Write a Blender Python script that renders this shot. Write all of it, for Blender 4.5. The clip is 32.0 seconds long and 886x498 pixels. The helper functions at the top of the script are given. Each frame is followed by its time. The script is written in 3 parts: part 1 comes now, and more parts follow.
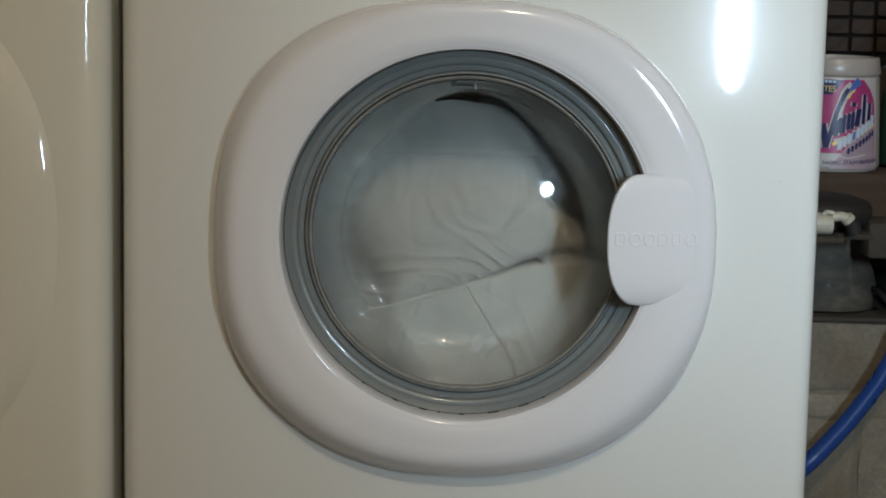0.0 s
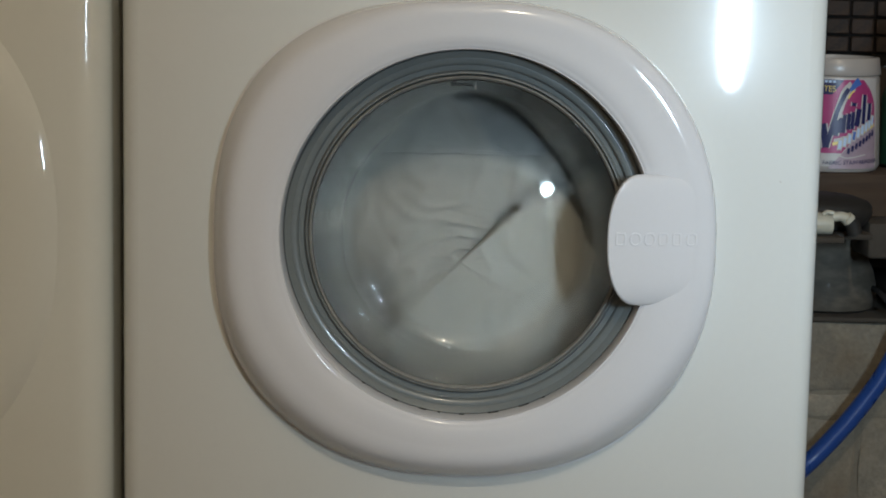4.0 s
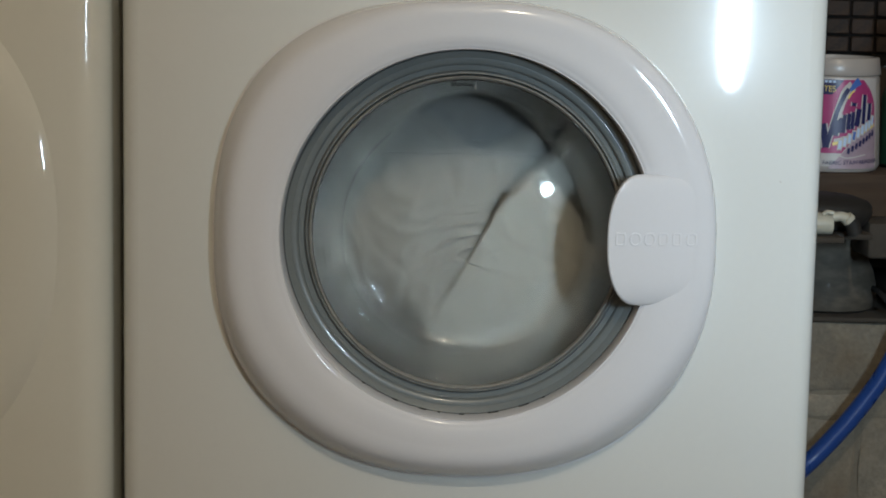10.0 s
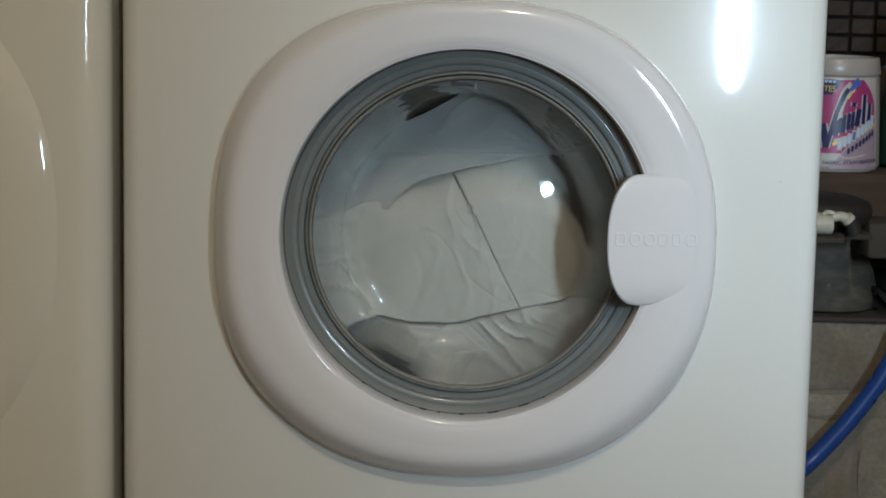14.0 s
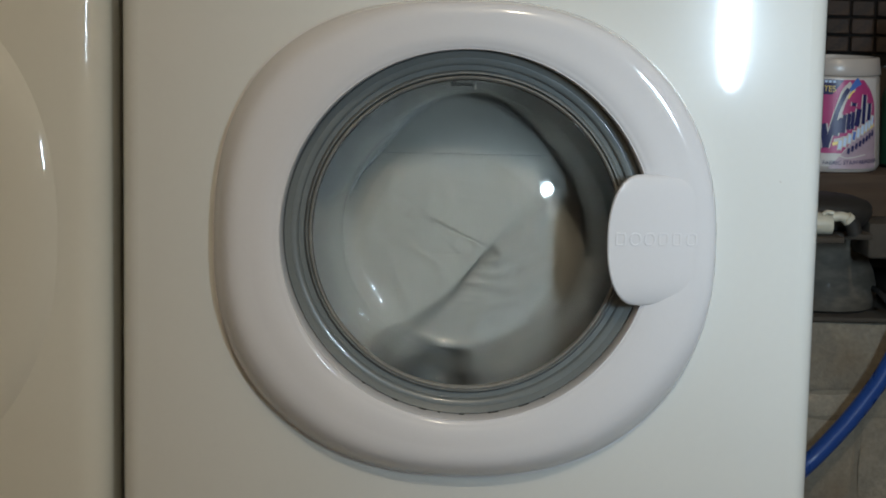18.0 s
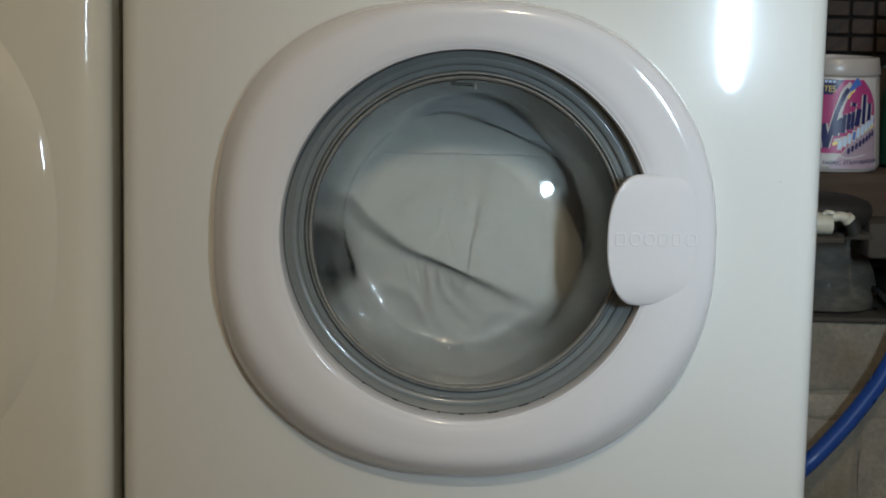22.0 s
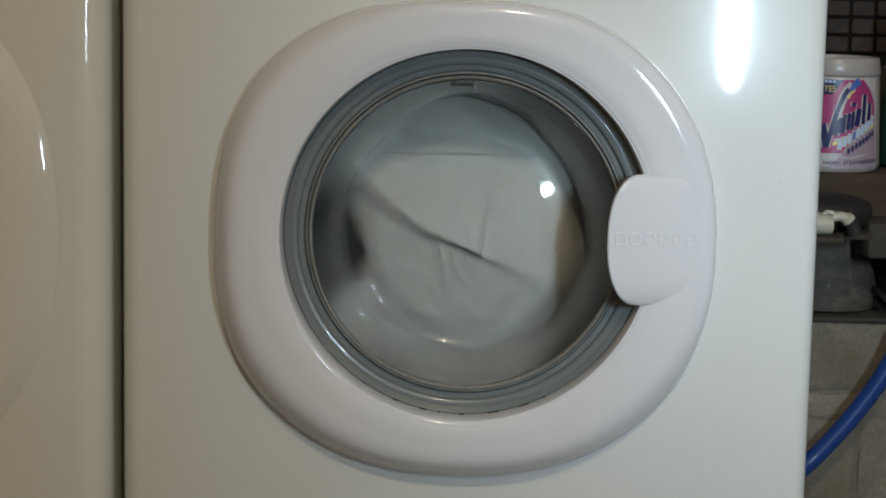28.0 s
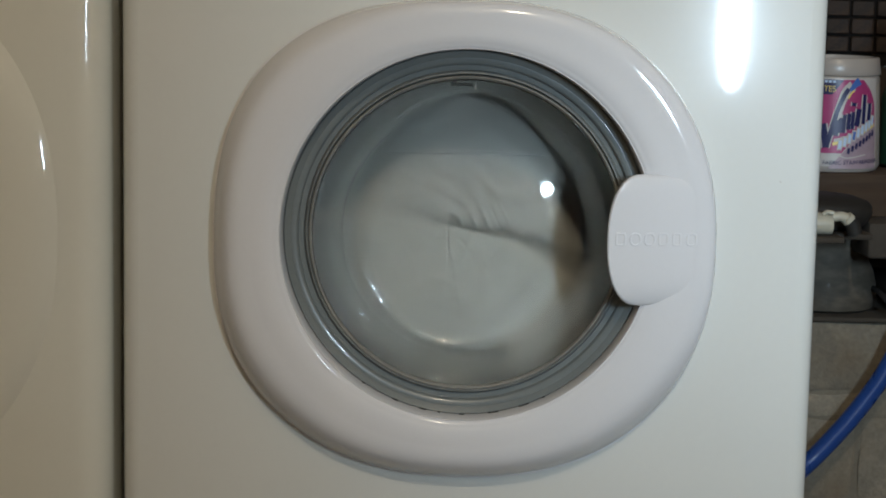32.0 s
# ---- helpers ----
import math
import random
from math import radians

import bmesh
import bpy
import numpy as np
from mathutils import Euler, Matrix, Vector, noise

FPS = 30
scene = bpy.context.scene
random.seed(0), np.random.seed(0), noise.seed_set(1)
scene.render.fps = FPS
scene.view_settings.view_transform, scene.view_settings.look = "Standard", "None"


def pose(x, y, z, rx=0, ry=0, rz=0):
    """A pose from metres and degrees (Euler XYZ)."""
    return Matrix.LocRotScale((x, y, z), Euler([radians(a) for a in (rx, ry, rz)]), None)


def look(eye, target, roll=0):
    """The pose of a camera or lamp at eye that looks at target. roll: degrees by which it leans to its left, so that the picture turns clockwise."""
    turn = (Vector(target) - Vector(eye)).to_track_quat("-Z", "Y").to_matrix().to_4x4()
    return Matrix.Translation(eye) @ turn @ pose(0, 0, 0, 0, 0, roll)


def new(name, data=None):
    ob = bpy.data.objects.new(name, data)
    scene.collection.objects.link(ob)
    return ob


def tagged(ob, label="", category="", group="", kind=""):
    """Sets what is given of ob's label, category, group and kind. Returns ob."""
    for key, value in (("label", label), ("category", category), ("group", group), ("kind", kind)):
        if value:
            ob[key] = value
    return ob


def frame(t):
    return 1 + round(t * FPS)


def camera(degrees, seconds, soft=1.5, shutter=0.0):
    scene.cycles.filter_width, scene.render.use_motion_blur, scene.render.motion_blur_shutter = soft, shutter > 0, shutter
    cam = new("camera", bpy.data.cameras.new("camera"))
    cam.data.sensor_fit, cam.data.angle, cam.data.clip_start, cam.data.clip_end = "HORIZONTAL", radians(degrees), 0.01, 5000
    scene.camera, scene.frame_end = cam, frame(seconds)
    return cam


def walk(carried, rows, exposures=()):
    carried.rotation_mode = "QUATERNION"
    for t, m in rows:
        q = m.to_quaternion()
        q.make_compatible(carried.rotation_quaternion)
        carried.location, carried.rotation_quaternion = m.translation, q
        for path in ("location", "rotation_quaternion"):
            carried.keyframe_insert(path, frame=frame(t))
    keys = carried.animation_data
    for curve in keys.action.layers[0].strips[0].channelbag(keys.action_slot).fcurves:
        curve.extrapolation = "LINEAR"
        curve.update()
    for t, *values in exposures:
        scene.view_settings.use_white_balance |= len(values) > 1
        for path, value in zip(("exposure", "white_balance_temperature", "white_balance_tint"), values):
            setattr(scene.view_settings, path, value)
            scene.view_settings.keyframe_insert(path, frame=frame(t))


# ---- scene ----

cam = camera(30.0, 32.0, soft=1.85, shutter=0.65)
CAMERA_POSE = look((-0.0229, -1.3975, 0.5758), (-0.02295, 0.01184, 0.40251), 1.178)
walk(cam, [(0.0, CAMERA_POSE), (32.0, CAMERA_POSE)])

# ---- light ----
world = bpy.data.worlds.new("world")
scene.world = world
world.use_nodes = True
world.node_tree.nodes["Background"].inputs["Color"].default_value = (0.85, 0.66, 0.46, 1)
world.node_tree.nodes["Background"].inputs["Strength"].default_value = 0.01
scene.view_settings.exposure = 0.0

LAMP = (0.388, -1.000, 0.608)
BULB = (0.30, -2.15, 2.10)


def area_lamp(name, m, width, height, power, color, shape="RECTANGLE"):
    data = bpy.data.lights.new(name, "AREA")
    data.shape, data.size, data.size_y, data.energy, data.color = shape, width, height, power, color
    ob = new(name, data)
    ob.matrix_world = m
    return ob


area_lamp("work_lamp_light", look(LAMP, (0.36, 0.0, 0.47)), 0.030, 0.170, 1.32, (0.625, 0.828, 1.0), "ELLIPSE").data.spread = radians(80)
bulb_data = bpy.data.lights.new("bulb_light", "POINT")
bulb_data.energy, bulb_data.color, bulb_data.shadow_soft_size = 52.0, (0.950, 0.83, 0.655), 0.035
new("bulb_light", bulb_data).location = BULB


# ---- materials ----
def material(name, color, rough=0.5, metal=0.0, spread=0.06, scale=8.0, fine=120.0, bump=0.0, coat=0.0, dirt=None, dirt_amount=0.0,
             dirt_scale=5.0, stretch=(1, 1, 1), per_piece=0.0, rough_spread=0.08, ior=1.5, sheen=0.0, coat_rough=0.03):
    """Colour with variation at two scales, wear, gloss and fine relief."""
    m = bpy.data.materials.new(name)
    m.use_nodes = True
    n, l = m.node_tree.nodes, m.node_tree.links
    b = n["Principled BSDF"]
    where = n.new("ShaderNodeTexCoord")
    mapping = n.new("ShaderNodeMapping")
    mapping.inputs["Scale"].default_value = stretch
    l.new(where.outputs["Object"], mapping.inputs["Vector"])

    def noise_node(s, detail):
        t = n.new("ShaderNodeTexNoise")
        t.inputs["Scale"].default_value, t.inputs["Detail"].default_value = s, detail
        l.new(mapping.outputs["Vector"], t.inputs["Vector"])
        return t.outputs["Fac"]

    def ranged(src, low, high, from_low=0.25, from_high=0.75):
        r = n.new("ShaderNodeMapRange")
        for key, v in (("From Min", from_low), ("From Max", from_high), ("To Min", low), ("To Max", high)):
            r.inputs[key].default_value = v
        l.new(src, r.inputs["Value"])
        return r.outputs["Result"]

    big, small = noise_node(scale, 3), noise_node(fine, 4)
    hsv = n.new("ShaderNodeHueSaturation")
    hsv.inputs["Color"].default_value = (*color, 1)
    total = n.new("ShaderNodeMath")
    total.operation = "MULTIPLY"
    l.new(ranged(big, 1 - spread, 1 + spread), total.inputs[0])
    l.new(ranged(small, 1 - spread * 0.6, 1 + spread * 0.6), total.inputs[1])
    value = total.outputs[0]
    if per_piece:
        info = n.new("ShaderNodeObjectInfo")
        extra = n.new("ShaderNodeMath")
        extra.operation = "MULTIPLY"
        l.new(value, extra.inputs[0])
        l.new(ranged(info.outputs["Random"], 1 - per_piece, 1 + per_piece, 0, 1), extra.inputs[1])
        value = extra.outputs[0]
    l.new(value, hsv.inputs["Value"])
    out = hsv.outputs["Color"]
    if dirt:
        mix = n.new("ShaderNodeMix")
        mix.data_type = "RGBA"
        l.new(out, mix.inputs["A"])
        mix.inputs["B"].default_value = (*dirt, 1)
        l.new(ranged(noise_node(dirt_scale, 6), 0, dirt_amount, 0.45, 0.70), mix.inputs["Factor"])
        out = mix.outputs["Result"]
    l.new(out, b.inputs["Base Color"])
    l.new(ranged(big, max(0.02, rough - rough_spread), rough + rough_spread), b.inputs["Roughness"])
    b.inputs["Metallic"].default_value = metal
    b.inputs["IOR"].default_value = ior
    b.inputs["Coat Weight"].default_value = coat
    b.inputs["Coat Roughness"].default_value = coat_rough
    b.inputs["Sheen Weight"].default_value = sheen
    if bump:
        node = n.new("ShaderNodeBump")
        node.inputs["Strength"].default_value, node.inputs["Distance"].default_value = 0.6, bump
        l.new(small, node.inputs["Height"])
        l.new(node.outputs["Normal"], b.inputs["Normal"])
    return m


def glass_material(name, color, rough=0.0):
    m = bpy.data.materials.new(name)
    m.use_nodes = True
    b = m.node_tree.nodes["Principled BSDF"]
    b.inputs["Base Color"].default_value = (*color, 1)
    b.inputs["Transmission Weight"].default_value = 1.0
    b.inputs["Roughness"].default_value = rough
    b.inputs["IOR"].default_value = 1.38
    b.inputs["Coat Weight"].default_value = 0.15
    b.inputs["Coat Roughness"].default_value = 0.04
    b.inputs["Coat IOR"].default_value = 1.5
    grain = m.node_tree.nodes.new("ShaderNodeTexNoise")
    grain.inputs["Scale"].default_value = 130.0
    coords = m.node_tree.nodes.new("ShaderNodeTexCoord")
    m.node_tree.links.new(coords.outputs["Object"], grain.inputs["Vector"])
    ripple = m.node_tree.nodes.new("ShaderNodeBump")
    ripple.inputs["Strength"].default_value = 0.5
    ripple.inputs["Distance"].default_value = 0.00010
    m.node_tree.links.new(grain.outputs["Fac"], ripple.inputs["Height"])
    m.node_tree.links.new(ripple.outputs["Normal"], b.inputs["Normal"])
    m.node_tree.links.new(ripple.outputs["Normal"], b.inputs["Coat Normal"])
    return m


ENAMEL = material("white_enamel", (0.752, 0.757, 0.724), 0.048, spread=0.012, scale=3, fine=160, coat=0.15, coat_rough=0.20,
                  dirt=(0.55, 0.50, 0.40), dirt_amount=0.05, rough_spread=0.02)
CREAM = material("cream_enamel", (0.82, 0.825, 0.765), 0.055, spread=0.012, scale=3, fine=160, coat=0.2,
                 dirt=(0.5, 0.45, 0.35), dirt_amount=0.06, rough_spread=0.02)
WHITE_PLASTIC = material("white_plastic", (0.768, 0.758, 0.772), 0.085, spread=0.012, scale=6, fine=300, bump=0.00002,
                         dirt=(0.6, 0.56, 0.48), dirt_amount=0.04, rough_spread=0.04)
GREY_TRIM = material("grey_trim", (0.176, 0.196, 0.196), 0.33, spread=0.08, scale=20, fine=200, coat=0.5, coat_rough=0.09, rough_spread=0.05)
RUBBER = material("grey_rubber", (0.030, 0.028, 0.026), 0.55, spread=0.25, scale=20, fine=200, bump=0.0002,
                  dirt=(0.10, 0.09, 0.075), dirt_amount=0.3, dirt_scale=30)
STEEL = material("drum_steel", (0.09, 0.085, 0.08), 0.35, metal=1.0, spread=0.10, scale=12, fine=200)
DARK = material("dark_recess", (0.03, 0.028, 0.025), 0.7, spread=0.2)
COTTON = material("white_cotton", (0.34, 0.325, 0.287), 0.9, spread=0.05, scale=14, fine=500, bump=0.0005, sheen=0.2, per_piece=0.03)
COTTON_GREY = material("washed_cotton", (0.255, 0.255, 0.24), 0.9, spread=0.07, scale=18, fine=500, bump=0.0006, sheen=0.2)
COTTON_DULL = material("dull_cotton", (0.295, 0.282, 0.25), 0.9, spread=0.06, scale=14, fine=500, bump=0.0006, sheen=0.2)
RUST = material("rust", (0.36, 0.30, 0.25), 0.8, spread=0.2, scale=300)
RIDGE = material("glass_ridge", (0.19, 0.19, 0.18), 0.3, spread=0.1, scale=60)
LIP = material("pale_seal", (0.27, 0.26, 0.235), 0.6, spread=0.25, scale=30, fine=150)
LIP_GREY = material("dull_grey_lip", (0.19, 0.20, 0.195), 0.55, spread=0.2, scale=30, fine=150)
GLASS = glass_material("clear_glass", (0.74, 0.755, 0.75))
OLD_GLASS = material("cloudy_glass", (0.135, 0.118, 0.092), 0.75, coat=0.03, coat_rough=0.08, spread=0.35, scale=22, fine=90, stretch=(1, 1, 2.2), dirt=(0.060, 0.052, 0.040), dirt_amount=0.7, dirt_scale=28)
OLD_GLASS.node_tree.nodes["Principled BSDF"].inputs["Transmission Weight"].default_value = 0.35
STONE = material("whitewashed_stone", (0.205, 0.180, 0.140), 0.9, spread=0.30, scale=26, fine=190, bump=0.003, per_piece=0.14,
                 dirt=(0.115, 0.082, 0.048), dirt_amount=0.85, dirt_scale=13)
MORTAR = material("old_mortar", (0.165, 0.145, 0.112), 0.95, spread=0.2, scale=20, fine=180, bump=0.002)
WOOD = material("brown_board", (0.046, 0.027, 0.016), 0.9, spread=0.2, scale=10, fine=90, bump=0.0005, stretch=(1, 8, 8),
                dirt=(0.070, 0.046, 0.029), dirt_amount=0.6, dirt_scale=14)
DARK_WOOD = material("dark_board", (0.034, 0.025, 0.017), 0.8, spread=0.2, scale=20, fine=120, bump=0.0004)
CONCRETE = material("grey_concrete", (0.046, 0.037, 0.028), 0.9, spread=0.2, scale=18, fine=160, bump=0.001)
TILE = material("dark_tile", (0.022, 0.0125, 0.0090), 0.65, spread=0.6, scale=70, fine=220, bump=0.0012, per_piece=0.35,
                dirt=(0.060, 0.036, 0.024), dirt_amount=0.6, dirt_scale=70)
GROUT = material("dark_grout", (0.0065, 0.0055, 0.005), 0.9, spread=0.2)
DISH = material("dark_grey_plastic", (0.012, 0.010, 0.008), 0.7, spread=0.15, scale=20)
HOSE = material("blue_hose", (0.010, 0.045, 0.20), 0.30, spread=0.10, scale=30, fine=200, bump=0.0001)
BLACK = material("black_rubber", (0.010, 0.009, 0.009), 0.75, spread=0.2)
TUB_WHITE = material("tub_plastic", (0.37, 0.335, 0.31), 0.35, spread=0.02)
PINK = material("pink_print", (0.34, 0.038, 0.15), 0.4, spread=0.06, scale=40)
PALE_PINK = material("pale_pink_print", (0.34, 0.26, 0.31), 0.4, spread=0.10, scale=60)
NAVY = material("navy_print", (0.010, 0.012, 0.080), 0.4, spread=0.05)
BLUE = material("blue_print", (0.05, 0.13, 0.42), 0.4, spread=0.05)
SKY = material("light_blue_print", (0.42, 0.55, 0.74), 0.4, spread=0.05)
YELLOW = material("yellow_print", (0.75, 0.58, 0.16), 0.4, spread=0.05)
PRINT_WHITE = material("white_print", (0.48, 0.46, 0.45), 0.4, spread=0.02)
TAP_WHITE = material("yellowed_plastic", (0.42, 0.39, 0.31), 0.4, spread=0.08, scale=30)
GREEN = material("green_plastic", (0.012, 0.055, 0.030), 0.4, spread=0.12, scale=30)
PLASTER = material("painted_plaster", (0.345, 0.315, 0.265), 0.9, spread=0.06, scale=2, fine=60, bump=0.0008)
FLOOR = material("concrete_floor", (0.26, 0.24, 0.21), 0.8, spread=0.15, scale=3, fine=70, bump=0.001)


# ---- building helpers ----
def place(ob):
    """Where ob stands in the world: nothing here is turned."""
    v = Vector((0, 0, 0))
    while ob:
        v += ob.location
        ob = ob.parent
    return v


def part(name, bm, mat, parent=None, label="", origin=None, smooth=True, angle=40, sided=True):
    """Links a bmesh in world coordinates as one mesh object under a thing or a part."""
    if sided:
        bmesh.ops.recalc_face_normals(bm, faces=bm.faces)
    home = Vector(origin) if origin is not None else (place(parent) if parent else Vector((0, 0, 0)))
    bmesh.ops.translate(bm, verts=bm.verts, vec=-home)
    if smooth:
        limit = radians(angle)
        for f in bm.faces:
            f.smooth = True
        for e in bm.edges:
            e.smooth = not (len(e.link_faces) == 2 and e.calc_face_angle(0) > limit)
    me = bpy.data.meshes.new(name)
    bm.to_mesh(me)
    bm.free()
    me.materials.append(mat)
    ob = new(name, me)
    if parent:
        ob.parent = parent
        ob.location = home - place(parent)
    else:
        ob.location = home
    if label:
        ob["label"] = label
    return ob


def thing(name, at, label, category, group="", kind=""):
    ob = new(name)
    ob.location = at
    ob.empty_display_size = 0.05
    return tagged(ob, label, category, group, kind)


def box_bm(x0, x1, y0, y1, z0, z1, bevel=0.0, segments=2):
    b = bmesh.new()
    bmesh.ops.create_cube(b, size=1)
    for v in b.verts:
        v.co = Vector(((x0 + x1) / 2 + v.co.x * (x1 - x0), (y0 + y1) / 2 + v.co.y * (y1 - y0), (z0 + z1) / 2 + v.co.z * (z1 - z0)))
    if bevel:
        bmesh.ops.bevel(b, geom=b.edges[:], offset=bevel, segments=segments, profile=0.5, affect="EDGES")
    return b


def grid_bm(rows, close_u=False, close_v=False, bm=None):
    """Faces over a grid of points: rows of equal length."""
    bm = bm or bmesh.new()
    vs = [[bm.verts.new(p) for p in r] for r in rows]
    nu, nv = len(vs), len(vs[0])
    for i in range(nu if close_u else nu - 1):
        for j in range(nv if close_v else nv - 1):
            a, b, c, d = vs[i][j], vs[(i + 1) % nu][j], vs[(i + 1) % nu][(j + 1) % nv], vs[i][(j + 1) % nv]
            bm.faces.new((a, b, c, d))
    return bm, vs


def ring_bm(cx, cz, profile, n=128, closed=False, cap_first=False, cap_last=False):
    """A profile of (radius, y) turned round an axis along y."""
    rows = []
    for k in range(n):
        a = 2 * math.pi * k / n
        rows.append([(cx + r * math.cos(a), y, cz + r * math.sin(a)) for r, y in profile])
    bm, vs = grid_bm(rows, close_u=True, close_v=closed)
    if cap_first:
        bm.faces.new([vs[k][0] for k in range(n)])
    if cap_last:
        bm.faces.new([vs[k][-1] for k in range(n)])
    return bm


def lathe_bm(cx, cy, profile, n=40):
    """A profile of (radius, z) turned round an upright axis; radius 0 closes it."""
    rows = [[(cx + max(r, 0.00005) * math.cos(2 * math.pi * k / n), cy + max(r, 0.00005) * math.sin(2 * math.pi * k / n), z) for r, z in profile]
            for k in range(n)]
    bm, vs = grid_bm(rows, close_u=True)
    bmesh.ops.remove_doubles(bm, verts=bm.verts, dist=0.0002)
    return bm


def smooth_line(points, per=8):
    """A Catmull-Rom line through the points."""
    pts = [Vector(p) for p in points]
    pts = [2 * pts[0] - pts[1]] + pts + [2 * pts[-1] - pts[-2]]
    out = []
    for i in range(1, len(pts) - 2):
        for k in range(per):
            t = k / per
            a, b, c, d = pts[i - 1:i + 3]
            out.append(0.5 * (2 * b + (c - a) * t + (2 * a - 5 * b + 4 * c - d) * t * t + (3 * b - a - 3 * c + d) * t ** 3))
    return out + [pts[-2]]


def tube_bm(points, radius, n=16, per=8):
    line = smooth_line(points, per)
    rows, up = [], Vector((0, 0, 1))
    for i, p in enumerate(line):
        d = (line[min(i + 1, len(line) - 1)] - line[max(i - 1, 0)]).normalized()
        side = d.cross(up if abs(d.z) < 0.95 else Vector((0, 1, 0))).normalized()
        top = side.cross(d)
        r = radius(i / (len(line) - 1)) if callable(radius) else radius
        rows.append([p + r * (math.cos(2 * math.pi * k / n) * side + math.sin(2 * math.pi * k / n) * top) for k in range(n)])
    bm, vs = grid_bm(rows, close_v=True)
    bm.faces.new(vs[0])
    bm.faces.new(vs[-1])
    return bm


def super_point(a, hw, hh, n):
    c, s = math.cos(a), math.sin(a)
    r = (abs(c / hw) ** n + abs(s / hh) ** n) ** (-1 / n)
    return r * c, r * s


def spline(knots, at):
    """Values at the given places of the natural cubic spline through the knots."""
    k, v = np.array(knots, float).T
    n, h = len(k), np.diff(k)
    a, b = np.eye(n), np.zeros(n)
    for i in range(1, n - 1):
        a[i, i - 1:i + 2] = h[i - 1], 2 * (h[i - 1] + h[i]), h[i]
        b[i] = 6 * ((v[i + 1] - v[i]) / h[i] - (v[i] - v[i - 1]) / h[i - 1])
    m = np.linalg.solve(a, b)
    out = []
    for t in at:
        i = min(max(int(np.searchsorted(k, t, side="right")) - 1, 0), n - 2)
        p, q, w = k[i + 1] - t, t - k[i], h[i]
        out.append((m[i] * p ** 3 + m[i + 1] * q ** 3) / (6 * w) + (v[i] / w - m[i] * w / 6) * p + (v[i + 1] / w - m[i + 1] * w / 6) * q)
    return out


# ---- the room ----
def room():
    wall = lambda name, *b: tagged(part(name, box_bm(*b), PLASTER), "plain cream painted plaster wall", "wall", kind="structure")
    tagged(part("floor", box_bm(-1.9, 1.6, -2.6, 0.75, -0.10, 0.0), FLOOR), "worn grey concrete utility room floor", "floor", kind="structure")
    tagged(part("ceiling", box_bm(-1.9, 1.6, -2.6, 0.75, 2.40, 2.50), PLASTER), "plain cream painted ceiling", "ceiling", kind="structure")
    wall("wall_north", -1.9, 1.6, 0.75, 0.87, 0.0, 2.4)
    wall("wall_south", -1.9, 1.6, -2.72, -2.6, 0.0, 2.4)
    wall("wall_east", 1.6, 1.72, -2.6, 0.75, 0.0, 2.4)
    wall("wall_west", -2.02, -1.9, -2.6, 0.75, 0.0, 2.4)


# ---- appliances ----
def casing_bm(x0, x1, depth, z0, z1, radius, hole=None):
    """Sides and front of an appliance with rounded upright edges; hole: (x, z, radius)."""
    bm = bmesh.new()
    for sx, x in ((-1, x0), (1, x1)):
        prof = [(x, depth), (x, depth * 0.5), (x, radius)]
        for k in range(1, 11):
            a = math.pi / 2 * k / 10
            prof.append((x - sx * radius * (1 - math.cos(a)), radius - radius * math.sin(a)))
        zs = [z0 + (z1 - z0) * k / 24 for k in range(25)]
        grid_bm([[(px, py, z) for px, py in prof] for z in zs], bm=bm)
    fx0, fx1 = x0 + radius, x1 - radius
    if hole:
        hx, hz, hr = hole
        corners = [math.atan2(cz - hz, cx - hx) for cx in (fx0, fx1) for cz in (z0, z1)]
        angles = sorted([2 * math.pi * k / 144 - math.pi for k in range(144)] + corners)
        rows = []
        for a in angles:
            c, s = math.cos(a), math.sin(a)
            far = min((((fx1 if c > 0 else fx0) - hx) / c) if abs(c) > 1e-9 else 9, (((z1 if s > 0 else z0) - hz) / s) if abs(s) > 1e-9 else 9)
            rows.append([(hx + c * (hr + (far - hr) * k / 8), 0, hz + s * (hr + (far - hr) * k / 8)) for k in range(9)])
        grid_bm(rows, close_u=True, bm=bm)
    else:
        grid_bm([[(fx0 + (fx1 - fx0) * i / 8, 0, z0 + (z1 - z0) * k / 12) for i in range(9)] for k in range(13)], bm=bm)
    grid_bm([[(x0, depth, z0), (x1, depth, z0)], [(x0, depth, z1), (x1, depth, z1)]], bm=bm)
    bmesh.ops.remove_doubles(bm, verts=bm.verts, dist=0.0002)
    return bm


AX, AZ = -0.0031, 0.4139          # the drum's axis
DX, DZ = -0.0037, 0.4104          # the middle of the door frame
RX, RZ = -0.0033, 0.4176         # the middle of the door's round opening


